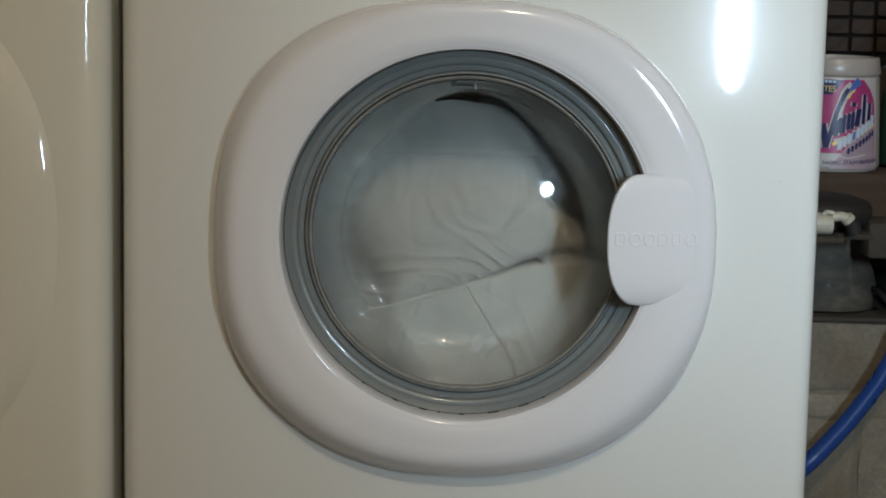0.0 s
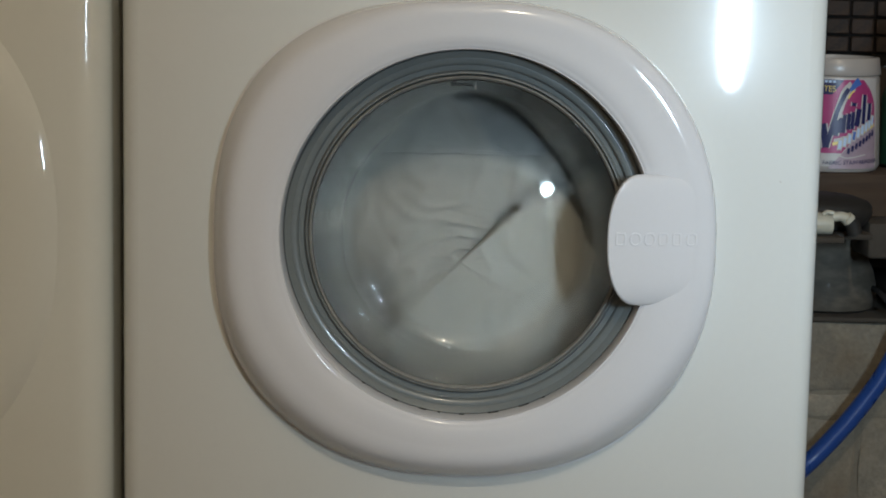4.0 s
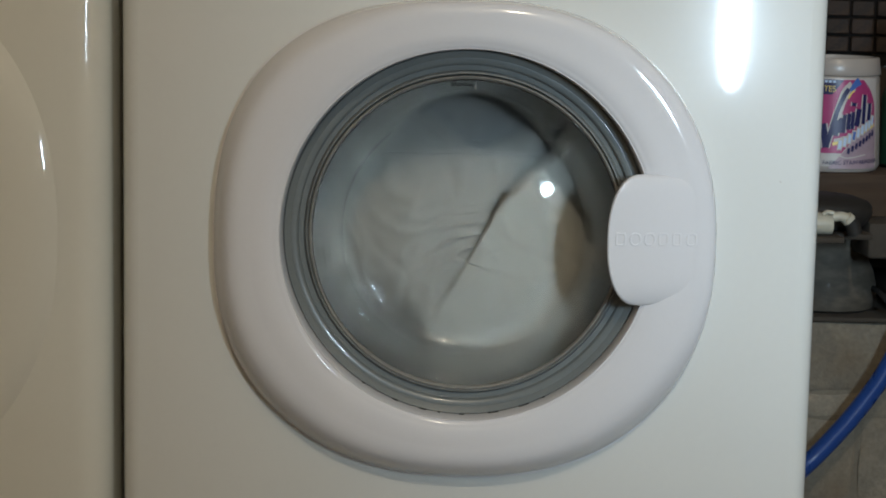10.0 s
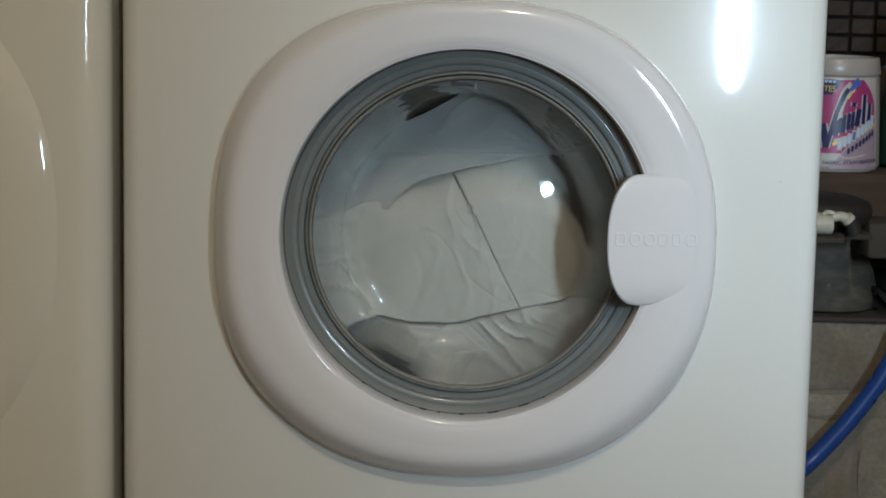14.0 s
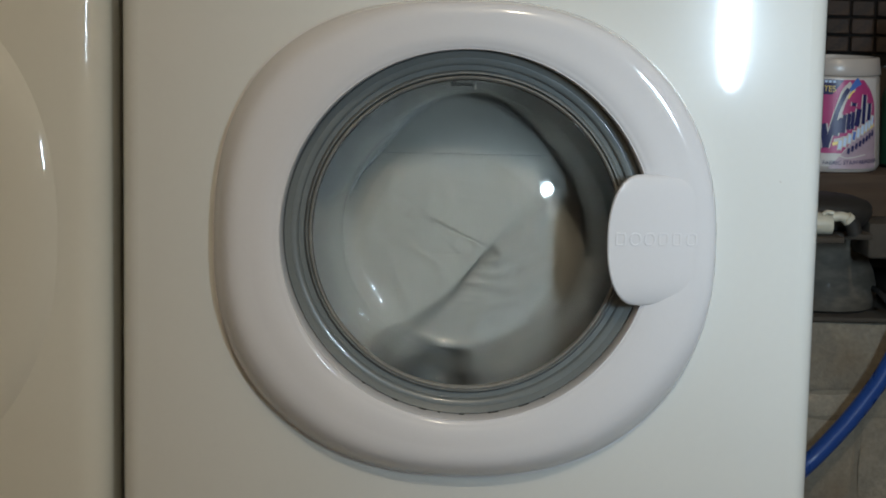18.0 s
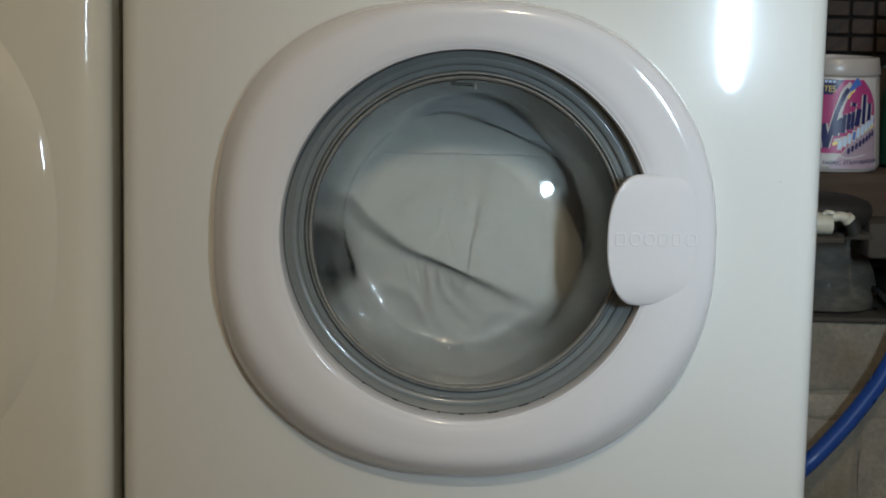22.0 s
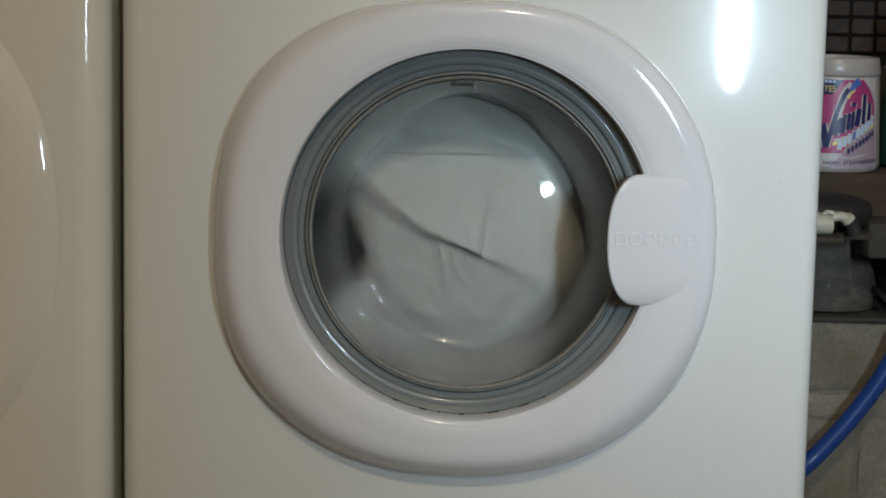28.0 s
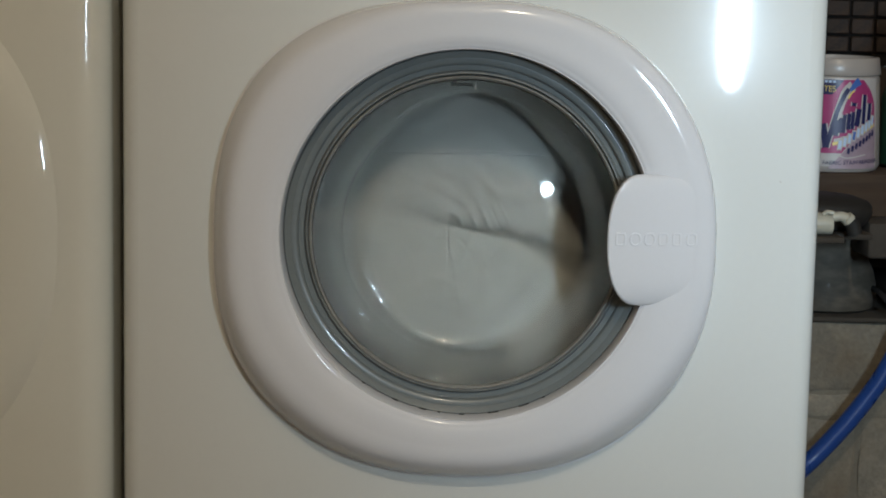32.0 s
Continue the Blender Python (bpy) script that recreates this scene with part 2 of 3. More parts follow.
def door_frame_bm():
    """White frame: a round opening inside, a rounded square outside, domed between them."""
    steps = [i / 48 for i in range(49)]
    steps = [0, 0.006, 0.014, 0.024, 0.036, 0.050, 0.066, 0.084] + [t if t < 0.5 else 1 - 2 * (1 - t) ** 2 for t in steps if t > 0.1]
    lift = spline([(0, -0.0105), (0.012, -0.0230), (0.03, -0.0262), (0.055, -0.0270), (0.10, -0.0281), (0.15, -0.0292), (0.20, -0.0301), (0.26, -0.0308), (0.35, -0.0312), (0.50, -0.0313), (0.76, -0.0312), (0.89, -0.0284), (0.955, -0.0200), (1, -0.0010)], steps)
    gentle = [y if s < 0.45 else min(-0.0028, -0.0313 * (1 - ((s - 0.45) / 0.55) ** 3.0)) for s, y in zip(steps, lift)]
    brisk = [y if s < 0.45 else min(-0.0028, -0.0313 * (1 - ((s - 0.45) / 0.55) ** 3.7)) for s, y in zip(steps, lift)]
    rows, n = [], 192
    for k in range(n):
        a = 2 * math.pi * k / n
        ix, iz = RX + 0.1552 * math.cos(a), RZ + 0.1552 * math.sin(a)
        square = 2.3 + 0.25 * max(0, math.cos(a - radians(135)))
        ox, oz = super_point(a, 0.2125 if math.cos(a) > 0 else 0.2150, 0.2045, square)
        ox, oz = DX + ox, DZ + oz
        row = [(ix, 0.012, iz), (ix, 0.0, iz)]
        below, beside = [min(1, max(0, (k - 0.15) / 0.6)) for k in (-math.sin(a), -math.cos(a) * 1.1)]
        below, beside = [k * k * (3 - 2 * k) for k in (below, beside)]
        for s, high, low, mid in zip(steps, lift, gentle, brisk):
            y = high + (mid - high) * beside
            y += (low - y) * below
            row.append((ix + (ox - ix) * s, y, iz + (oz - iz) * s))
        row.append((ox, 0.003, oz))
        rows.append(row)
    bm, _ = grid_bm(rows, close_u=True)
    return bm


def bowl_bm():
    """Thick clear bowl: a lip, a sloping wall, a domed bottom and a slanting flat above."""
    cz, disc = 0.4111, 0.0875
    outer = [(0.1338, 0.0034), (0.1312, 0.0030)]

    def wall(thick):
        pts = []
        t0, t1, bend = radians(19.0), radians(99.0), 0.022
        r0, y0 = disc + bend * (math.cos(t0) - math.cos(t1)), 0.0760 - bend * (math.sin(t1) - math.sin(t0))
        for i in range(25):
            k = i / 24
            ripple = 0.00003 * math.sin(2 * math.pi * k * 5.5) * math.sin(math.pi * k) if thick else 0
            deep = thick * (0.2 + 0.8 * k * (2 - k))
            pts.append((0.1315 + (r0 - 0.1315) * k - deep * math.cos(t0) - ripple, max(0.004 + (y0 - 0.004) * k - deep * math.sin(t0), 0.0032 + 0.0010 * k)))
        for i in range(1, 23):
            a = t0 + (t1 - t0) * i / 22
            pts.append((r0 + bend * (math.cos(a) - math.cos(t0)) - thick * math.cos(a), y0 + bend * (math.sin(a) - math.sin(t0)) - thick * math.sin(a)))
        for i in range(1, 13):
            r = disc * (1 - i / 12)
            pts.append((max(r, 0.0003), 0.0760 - thick - (disc ** 2 - r * r) / (2 * 0.53)))
        return pts

    def lay(profile):
        rows = []
        for k in range(160):
            a = 2 * math.pi * k / 160
            row = []
            for r, y in profile:
                shift = (RZ - 0.0012) + (cz - RZ) * min(max(y, 0) / 0.068, 1)
                lean = r * (0.0188 * math.sin(a) - 0.0150 * math.cos(a)) * min(1, max(0, (y - 0.056) / 0.014))
                row.append((AX + r * math.cos(a), y + lean, shift + r * math.sin(a)))
            rows.append(row)
        return rows

    def slanted(bm, drop):
        line = 0.4808
        bmesh.ops.bisect_plane(bm, geom=bm.verts[:] + bm.edges[:] + bm.faces[:], plane_co=(0, 0, line), plane_no=(0, 0, 1), dist=0.0001)
        soft = 0.0022
        for v in bm.verts:
            if v.co.z > line - 0.012 and v.co.y > 0.0075 - drop:
                start = 0.0760 - drop - (disc ** 2 - min((v.co.x - AX) ** 2 + (line - cz) ** 2, disc ** 2)) / (2 * 0.53) + 0.0188 * (line - cz) - 0.0150 * (v.co.x - AX)
                flat = start - (v.co.z - line) * 0.86
                low, high = min(v.co.y, flat), max(v.co.y, flat)
                v.co.y = max(low - soft * math.log(1 + math.exp((low - high) / soft)), min(v.co.y, 0.0080 - drop))
        return bm

    inside, _ = grid_bm(lay([(0.1342, 0.007)] + outer + wall(0.0035)), close_u=True)
    back, _ = grid_bm(lay([(0.1342, 0.007)] + wall(0.0)), close_u=True)
    shell = slanted(inside, 0.0035)
    other = bpy.data.meshes.new("back")
    slanted(back, 0.0).to_mesh(other)
    back.free()
    shell.from_mesh(other)
    bpy.data.meshes.remove(other)
    bmesh.ops.remove_doubles(shell, verts=shell.verts, dist=0.0004)
    bmesh.ops.recalc_face_normals(shell, faces=shell.faces)
    if shell.calc_volume(signed=True) < 0:
        bmesh.ops.reverse_faces(shell, faces=shell.faces)
    return shell


GRIP_X, GRIP_Z, GRIP_H = 0.1400, 0.4195, 0.0540


def grip_front(x, z):
    """How far the grip's face stands out, at a place measured from its middle: it slopes down to the frame and runs out into it."""
    u = z / GRIP_H
    bent = 0.0 if x < 0.036 else min(x - 0.036, 0.022) ** 2 * 3.1 + max(0, x - 0.058) * 0.136
    return -0.0420 + 0.146 * (x + 0.0275) - bent + (0.0055 * u ** 6 if u < 0 else 0.0028 * u ** 10)


def handle_bm():
    """A grip: a half-round end over the glass, straight above, rising below, running out into the frame."""
    rows, n = [], 144
    for k in range(n):
        a = 2 * math.pi * k / n
        ex, ez = super_point(a, 0.0275, GRIP_H, 2.25) if math.cos(a) < 0 else super_point(a, 0.0560, GRIP_H, 4.2)
        if ez < 0:
            ez *= 1.045 - (0.13 * (ex / 0.050) ** 2 if ex > 0 else 0)
        tuck = 0.86 if ex < 0 else 1.0
        row = [(GRIP_X + ex * tuck, -0.006, GRIP_Z + ez * 0.95), (GRIP_X + ex * tuck, -0.018, GRIP_Z + ez * 0.95)]
        for i in range(0, 9):
            t = math.pi / 2 * i / 8
            s = 1 - 0.06 * (1 - math.cos(t))
            row.append((GRIP_X + ex * s, min(-0.018, grip_front(ex * s, ez * s) + 0.0030 * (1 - math.sin(t))), GRIP_Z + ez * s))
        for s in (0.85, 0.75, 0.65, 0.55, 0.45, 0.35, 0.25, 0.15, 0.07, 0.0):
            row.append((GRIP_X + ex * s + 1e-5 * math.cos(a), grip_front(ex * s, ez * s), GRIP_Z + ez * s + 1e-5 * math.sin(a)))
        rows.append(row)
    bm, _ = grid_bm(rows, close_u=True)
    bmesh.ops.remove_doubles(bm, verts=bm.verts, dist=0.00005)
    return bm


def raised_mark_bm(x0, x1, z0, z1, stroke_width, corner):
    """A raised outline with rounded corners on the grip's face."""
    rows, n = [], 40
    cx, cz = (x0 + x1) / 2, (z0 + z1) / 2
    for k in range(n):
        a = 2 * math.pi * k / n
        row = []
        for inset, up in ((0, -0.0010), (0.0001, 0.0004), (0.0004, 0.0006), (stroke_width - 0.0004, 0.0006), (stroke_width - 0.0001, 0.0004), (stroke_width, -0.0010)):
            ex, ez = super_point(a, (x1 - x0) / 2 - inset, (z1 - z0) / 2 - inset, corner)
            x, z = cx + ex, cz + ez
            row.append((x, grip_front(x - GRIP_X, z - GRIP_Z) - up, z))
        rows.append(row)
    return grid_bm(rows, close_u=True)[0]


def washing_machine():
    m = thing("washing_machine", (0, 0.28, 0), "white enamel front-loading washing machine running with a large round door", "washing machine")
    part("casing", casing_bm(-0.2975, 0.2975, 0.56, 0.02, 0.85, 0.015, (RX, RZ, 0.166)), ENAMEL, m)
    part("top", box_bm(-0.2975, 0.2975, 0.0, 0.56, 0.8505, 0.868, 0.004), ENAMEL, m)
    for x in (-0.25, 0.25):
        for y in (0.06, 0.50):
            part("foot", lathe_bm(x, y, [(0, 0), (0.02, 0), (0.02, 0.012), (0.008, 0.014), (0.008, 0.024), (0, 0.024)], 16), BLACK, m)
    door = part("door", door_frame_bm(), WHITE_PLASTIC, m, "white plastic door frame")
    part("trim_ring", ring_bm(RX, RZ, [(0.1552, 0.006), (0.1549, -0.0070), (0.1540, -0.0082), (0.1528, -0.0074), (0.1500, -0.0056), (0.1488, -0.0047), (0.1480, -0.0048),
                                       (0.1452, -0.0038), (0.1440, -0.0033), (0.1431, -0.0022), (0.1427, 0.0016), (0.1385, 0.0022), (0.1385, 0.016),
                                       (0.1552, 0.016)], 160, closed=True), GREY_TRIM, door, "glossy blue-grey ring round the glass")
    part("inner_lip", ring_bm(RX, RZ, [(0.1384, 0.016), (0.1384, 0.0024), (0.1373, 0.0000), (0.1365, -0.0015), (0.1356, -0.0018), (0.1350, -0.0006), (0.1348, 0.0020), (0.1340, 0.0080), (0.1340, 0.016)], 160, closed=True),
         LIP_GREY, door, "dull grey lip inside the ring")
    for a0, a1, r in ((-113, -111, 0.1550), (-104, -101.5, 0.1552), (-98, -97.2, 0.1550), (-91, -89.5, 0.1552), (-82, -78.5, 0.1552), (-72, -68.5, 0.1551), (-64, -63, 0.1550), (-124, -123, 0.1551)):
        fleck = [[(RX + (r + d) * math.cos(radians(a0 + (a1 - a0) * k / 6)), y, RZ + (r + d) * math.sin(radians(a0 + (a1 - a0) * k / 6)))
                  for d, y in ((-0.0010, -0.0068), (-0.0005 - 0.0003 * (k % 2), -0.0086), (0.0001, -0.0090))] for k in range(7)]
        part("grime", grid_bm(fleck)[0], DARK, door)
    part("seal_bead", ring_bm(RX, RZ - 0.0008, [(0.1346, 0.0060), (0.1344, 0.0014), (0.1339, 0.0002), (0.1333, -0.0002), (0.1326, 0.0003), (0.1320, 0.0016), (0.1317, 0.0030), (0.1318, 0.0060)], 160, closed=True), LIP, door, "thin pale bead round the glass")
    glass = part("glass_bowl", bowl_bm(), GLASS, door, "clear thick glass bowl with a slanting top", angle=28, sided=False)
    glass.visible_shadow = False
    part("slot", box_bm(-0.0190, -0.0006, 0.0100, 0.0140, 0.5428, 0.5446, 0.0005, 1), DARK, door, "dark moulded slot under the lip")
    part("tab", box_bm(0.0012, 0.0026, 0.0095, 0.0140, 0.5395, 0.5452, 0.0004, 1), LIP, door)
    line = [(AX + 0.019 * k, 0.0721 + (0.019 * k) ** 2 / 1.06 - 0.0150 * 0.019 * k, 0.4810) for k in range(-4, 5)]
    part("ridge", tube_bm(line, 0.00045, 8, 6), RIDGE, door, "thin moulded ridge across the glass")
    part("handle", handle_bm(), WHITE_PLASTIC, door, "white moulded grip over the edge of the glass")
    for i, (wide, corner) in enumerate(((0.0092, 6), (0.0102, 2.4), (0.0102, 2.4), (0.0092, 4), (0.0080, 6), (0.0092, 4))):
        x = 0.1190 + 0.0120 * i
        part("embossed_mark", raised_mark_bm(x, x + wide, 0.4142, 0.4256, 0.0019, corner), WHITE_PLASTIC, door)
    for x, z, r in ((0.2615, 0.4672, 0.0006),):
        speck = ring_bm(x, z, [(0.0001, -0.0004), (r * 0.6, -0.0004), (r, 0.0002)], 9)
        part("rust_speck", speck, RUST, m, "tiny rust-brown speck on the enamel")
    gasket = [(0.166, 0.004), (0.150, 0.018), (0.1425, 0.024), (0.144, 0.032), (0.156, 0.034), (0.158, 0.042), (0.149, 0.046), (0.149, 0.054), (0.160, 0.058), (0.165, 0.066),
              (0.158, 0.076), (0.172, 0.084), (0.20, 0.080), (0.20, 0.004)]
    part("gasket", ring_bm(AX, 0.415, gasket, 96, closed=True), RUBBER, m, "grey rubber bellows")
    part("outer_tub", ring_bm(AX, AZ, [(0.20, 0.082), (0.262, 0.082), (0.262, 0.46), (0.03, 0.47)], 72), DARK, m)
    prof = [(0.160, 0.092), (0.165, 0.087), (0.172, 0.090), (0.225, 0.096), (0.240, 0.112), (0.240, 0.40), (0.22, 0.415), (0.05, 0.405), (0.0005, 0.405)]
    drum = part("drum", ring_bm(AX, AZ, prof, 72), STEEL, m, "perforated stainless steel drum", origin=(AX, 0.1, AZ))
    for k in range(3):
        a = radians(25 + 120 * k)
        rows = []
        for i in range(9):
            w = (i - 4) / 4
            h = 0.050 * (1 - w * w) ** 0.7 if abs(w) < 1 else 0
            off = 0.032 * w
            r = 0.239 - h
            rows.append([(AX + r * math.cos(a) - off * math.sin(a), y, AZ + r * math.sin(a) + off * math.cos(a)) for y in (0.125, 0.14, 0.38, 0.395)])
        part("paddle", grid_bm(rows)[0], STEEL, drum, origin=(AX, 0.1, AZ))
    holes = bmesh.new()
    for i in range(14):
        for k in range(60):
            a, y = 2 * math.pi * (k + 0.5 * (i % 2)) / 60, 0.13 + 0.018 * i
            c = Vector((AX + 0.2392 * math.cos(a), y, AZ + 0.2392 * math.sin(a)))
            t = Vector((-math.sin(a), 0, math.cos(a))) * 0.0028
            vs = [holes.verts.new(c + t * math.cos(b) + Vector((0, 0.0028, 0)) * math.sin(b)) for b in (0, 1.047, 2.094, 3.1416, 4.189, 5.236)]
            holes.faces.new(vs)
    tagged(part("drum_holes", holes, DARK, drum, origin=(AX, 0.1, AZ), smooth=False), kind="stuff")
    return m, drum


def dryer():
    x1 = -0.3095
    x0 = x1 - 0.595
    m = thing("tumble_dryer", ((x0 + x1) / 2, 0.28, 0), "cream-white enamel appliance with a shallow domed round door", "dryer")
    part("casing", casing_bm(x0, x1, 0.56, 0.02, 0.85, 0.028), CREAM, m)
    part("top", box_bm(x0, x1, 0.0, 0.56, 0.8505, 0.868, 0.004), CREAM, m)
    for x in (x0 + 0.05, x1 - 0.05):
        for y in (0.06, 0.50):
            part("foot", lathe_bm(x, y, [(0, 0), (0.02, 0), (0.02, 0.012), (0.008, 0.014), (0.008, 0.024), (0, 0.024)], 16), BLACK, m)
    cx, cz = (x0 + x1) / 2 + 0.0020, 0.412
    rows = []
    for k in range(160):
        a = 2 * math.pi * k / 160
        ex, ez = super_point(a, 0.2480, 0.2400, 2.3)
        row = []
        for s, y in ((1.03, 0.001), (1.02, -0.0004), (1.005, -0.0022), (0.985, -0.0048), (0.955, -0.0075), (0.92, -0.0095), (0.86, -0.0110), (0.75, -0.0120), (0.62, -0.0115),
                     (0.5, -0.0095), (0.3, -0.0085), (0.002, -0.0080)):
            row.append((cx + ex * s, y, cz + ez * s))
        rows.append(row)
    bm, vs = grid_bm(rows, close_u=True)
    bm.faces.new([v[-1] for v in vs])
    part("door", bm, CREAM, m, "cream pressed round door")
    return m


# ---- laundry ----
def cloth_front(r, x, z, seed, rough, back=1.0):
    """The front of wet cloth behind the glass: large folds, sharp creases, soft wrinkles; it falls back towards the rim."""
    big = noise.noise(Vector((x * 9 + seed * 7.3, z * 9 - seed * 3.1, seed)))
    ridged = 1 - abs(noise.noise(Vector((x * 20 + 3 * big + seed, z * 20 + 2 * big, seed * 2.0)))) * 3
    crease = 1 - abs(noise.noise(Vector((x * 13 + 2 * big - seed, z * 13 + 3 * big, seed * 3.0)))) * 22
    pleat = 1 - abs(noise.noise(Vector((x * 34 + 5 * big, z * 16 - 4 * big, seed * 4.0)))) * 6
    small = noise.noise(Vector((x * 60 + 2 * big, z * 60, seed * 5.0)))
    fall = max(0, r - 0.082)
    return 0.0805 + rough * (0.0050 * (1 + big) - 0.0026 * max(0, ridged) ** 2 + 0.0011 * max(0, crease) - 0.0006 * max(0, pleat) ** 2 + 0.0008 * small + 0.003) + back * 1.25 * fall * fall / (fall + 0.02)


def wobble(edge, r):
    """How a fold's line strays, in radians, at radius r; the same for both cloths that meet on it."""
    k = min(1, max(0, (r - 0.05) / 0.08)) if edge == 0 else 0
    bend = -0.12 * k * k * (3 - 2 * k)
    if edge == 284:
        return 0.025 * noise.noise(Vector((2.0, r * 22, 0.3))) * min(1, r / 0.03) + 0.016 * noise.noise(Vector((edge, r * 190, 4.0)))
    return bend + 0.038 * noise.noise(Vector((edge * 1.7, r * 26, 0.3))) * min(1, r / 0.03) + 0.022 * noise.noise(Vector((edge, r * 70, 4.0)))


def bundle(name, label, a0, a1, r0, r1, seed, mat, rough=1.0, sink=0.0, soft=0.016, deep=0.024, lift=0.0, side=0.0, back=1.0, end=1.0, seam=None):
    """A rolled-up piece of wet cloth between two angles (degrees) and two radii round a point beside the axis; seam: the edge along which it is puckered."""
    nu, nv = 150, 100
    rows = []
    for i in range(nu + 1):
        u = i / nu
        u -= 0.11 * math.sin(2 * math.pi * u)      # closer together at the folds
        row = []
        for j in range(nv + 1):
            v = j / nv
            v = 1 - (1 - v) ** 1.25
            top = r1(a0 + (a1 - a0) * u) if callable(r1) else r1
            low = r0(a0 + (a1 - a0) * u) if callable(r0) else r0
            r = low + (top - low) * v
            lo, hi = radians(a0) + wobble(a0 % 360, r), radians(a1) + wobble(a1 % 360, r)
            a = lo + (hi - lo) * u
            x, z = r * math.cos(a) + side, r * math.sin(a) + lift
            d = min(r * math.sin(min(a - lo, 1.57)), r * math.sin(min(hi - a, 1.57)), 1.4 * (r - low) if low > 0.001 else 9, soft * 0.45 + top - r)
            edge = max(0, 1 - max(d, 0) / soft) * (end if a - lo > hi - a else 1.0)
            y = cloth_front(math.hypot(x, z), x, z, seed, rough, back(math.degrees(a)) if callable(back) else back) + sink + deep * edge ** 3
            if seam is not None:
                off = r * abs(a - radians(seam) - wobble(seam % 360, r))
                puckers = max(0, noise.noise(Vector((r * 150, seed, 1.5)))) * math.exp(-((r - 0.085) / 0.04) ** 2)
                y += 0.0030 * puckers * max(0, 1 - off / 0.013) ** 2
            row.append((AX + x, y, AZ + z))
        rows.append(row)
    bm, vs = grid_bm(rows)
    border = [vs[i][0] for i in range(nu + 1)] + [vs[nu][j] for j in range(1, nv + 1)] + [vs[i][nv] for i in range(nu - 1, -1, -1)] + [vs[0][j] for j in range(nv - 1, 0, -1)]
    far = [bm.verts.new((v.co.x * 0.98 + AX * 0.02, 0.245 + 0.02 * noise.noise(v.co * 20), v.co.z * 0.98 + AZ * 0.02)) for v in border]
    for i in range(len(border)):
        k = (i + 1) % len(border)
        bm.faces.new((border[i], border[k], far[k], far[i]))
    bm.faces.new(far)
    bmesh.ops.remove_doubles(bm, verts=bm.verts, dist=0.00003)
    return tagged(part(name, bm, mat, None, origin=(AX, 0.1, AZ), angle=45), label, "laundry", "laundry in the drum")


def laundry():
    """The pieces with their share of slack in the turn and of sag while the drum rests."""
    def gap(a):
        hollow = math.exp(-((a - 26) / 23) ** 2)
        return 0.172 - 0.070 * hollow + 0.007 * noise.noise(Vector((a * 0.05, 1, 2)))

    def ease(k):
        k = min(1, max(0, k))
        return k * k * (3 - 2 * k)

    def inner_edge(a):
        return 0.150 - 0.017 * ease((a + 130) / 38) + 0.012 * ease((a + 88) / 30) + 0.045 * ease((a + 56) / 26) + 0.004 * noise.noise(Vector((a * 0.06, 5, 1)))

    def outer_edge(a):
        return 0.152 + 0.075 * ease((a + 116) / 22) - 0.030 * math.exp(-((a + 79) / 15) ** 2) + 0.006 * noise.noise(Vector((a * 0.09, 2, 7)))

    c, d = 0.018, -0.018
    return [
        (bundle("towel", "white cotton towel pressed flat against the glass", -76, 0, 0.0, inner_edge, 3, COTTON, 0.5, soft=0.0024, deep=0.0018, lift=c, side=d, seam=-76, back=lambda a: 0.85 - 0.65 * ease((a + 68) / 24)), 0.0, 1.0),
        (bundle("bed_sheet", "creased wet white cotton sheet pressed against the glass", -180, -76, 0.0, inner_edge, 8, COTTON, 0.5, soft=0.0024, deep=0.0018, lift=c, side=d, seam=-76, back=0.8), 0.0, 1.0),
        (bundle("duvet_cover", "wet white cotton duvet cover in soft folds", 0, 180, 0.0, gap, 14, COTTON_DULL, 0.9, sink=0.001, soft=0.017, deep=0.0075, lift=c, side=d, back=lambda a: 0.8 - 0.42 * ease(1.6 - abs(a - 92) / 45), end=0.9), 1.0, 1.0),
        (bundle("pillowcase", "greyish-white wet pillowcase wrapped round the load", -186, -6, lambda a: min(inner_edge(a) + 0.001, 0.148), outer_edge, 21, COTTON_GREY, 1.0, sink=-0.0015, soft=0.006, deep=0.0012, lift=c, side=d, back=0.22), 0.0, 1.0),
        (bundle("hand_towel", "wet greyish hand towel behind the fold of the load", -10, 64, 0.070, 0.172, 31, COTTON_GREY, 1.2, sink=0.006, soft=0.012, deep=0.010, lift=c, side=d, back=0.6), 0.6, 1.0),
    ]


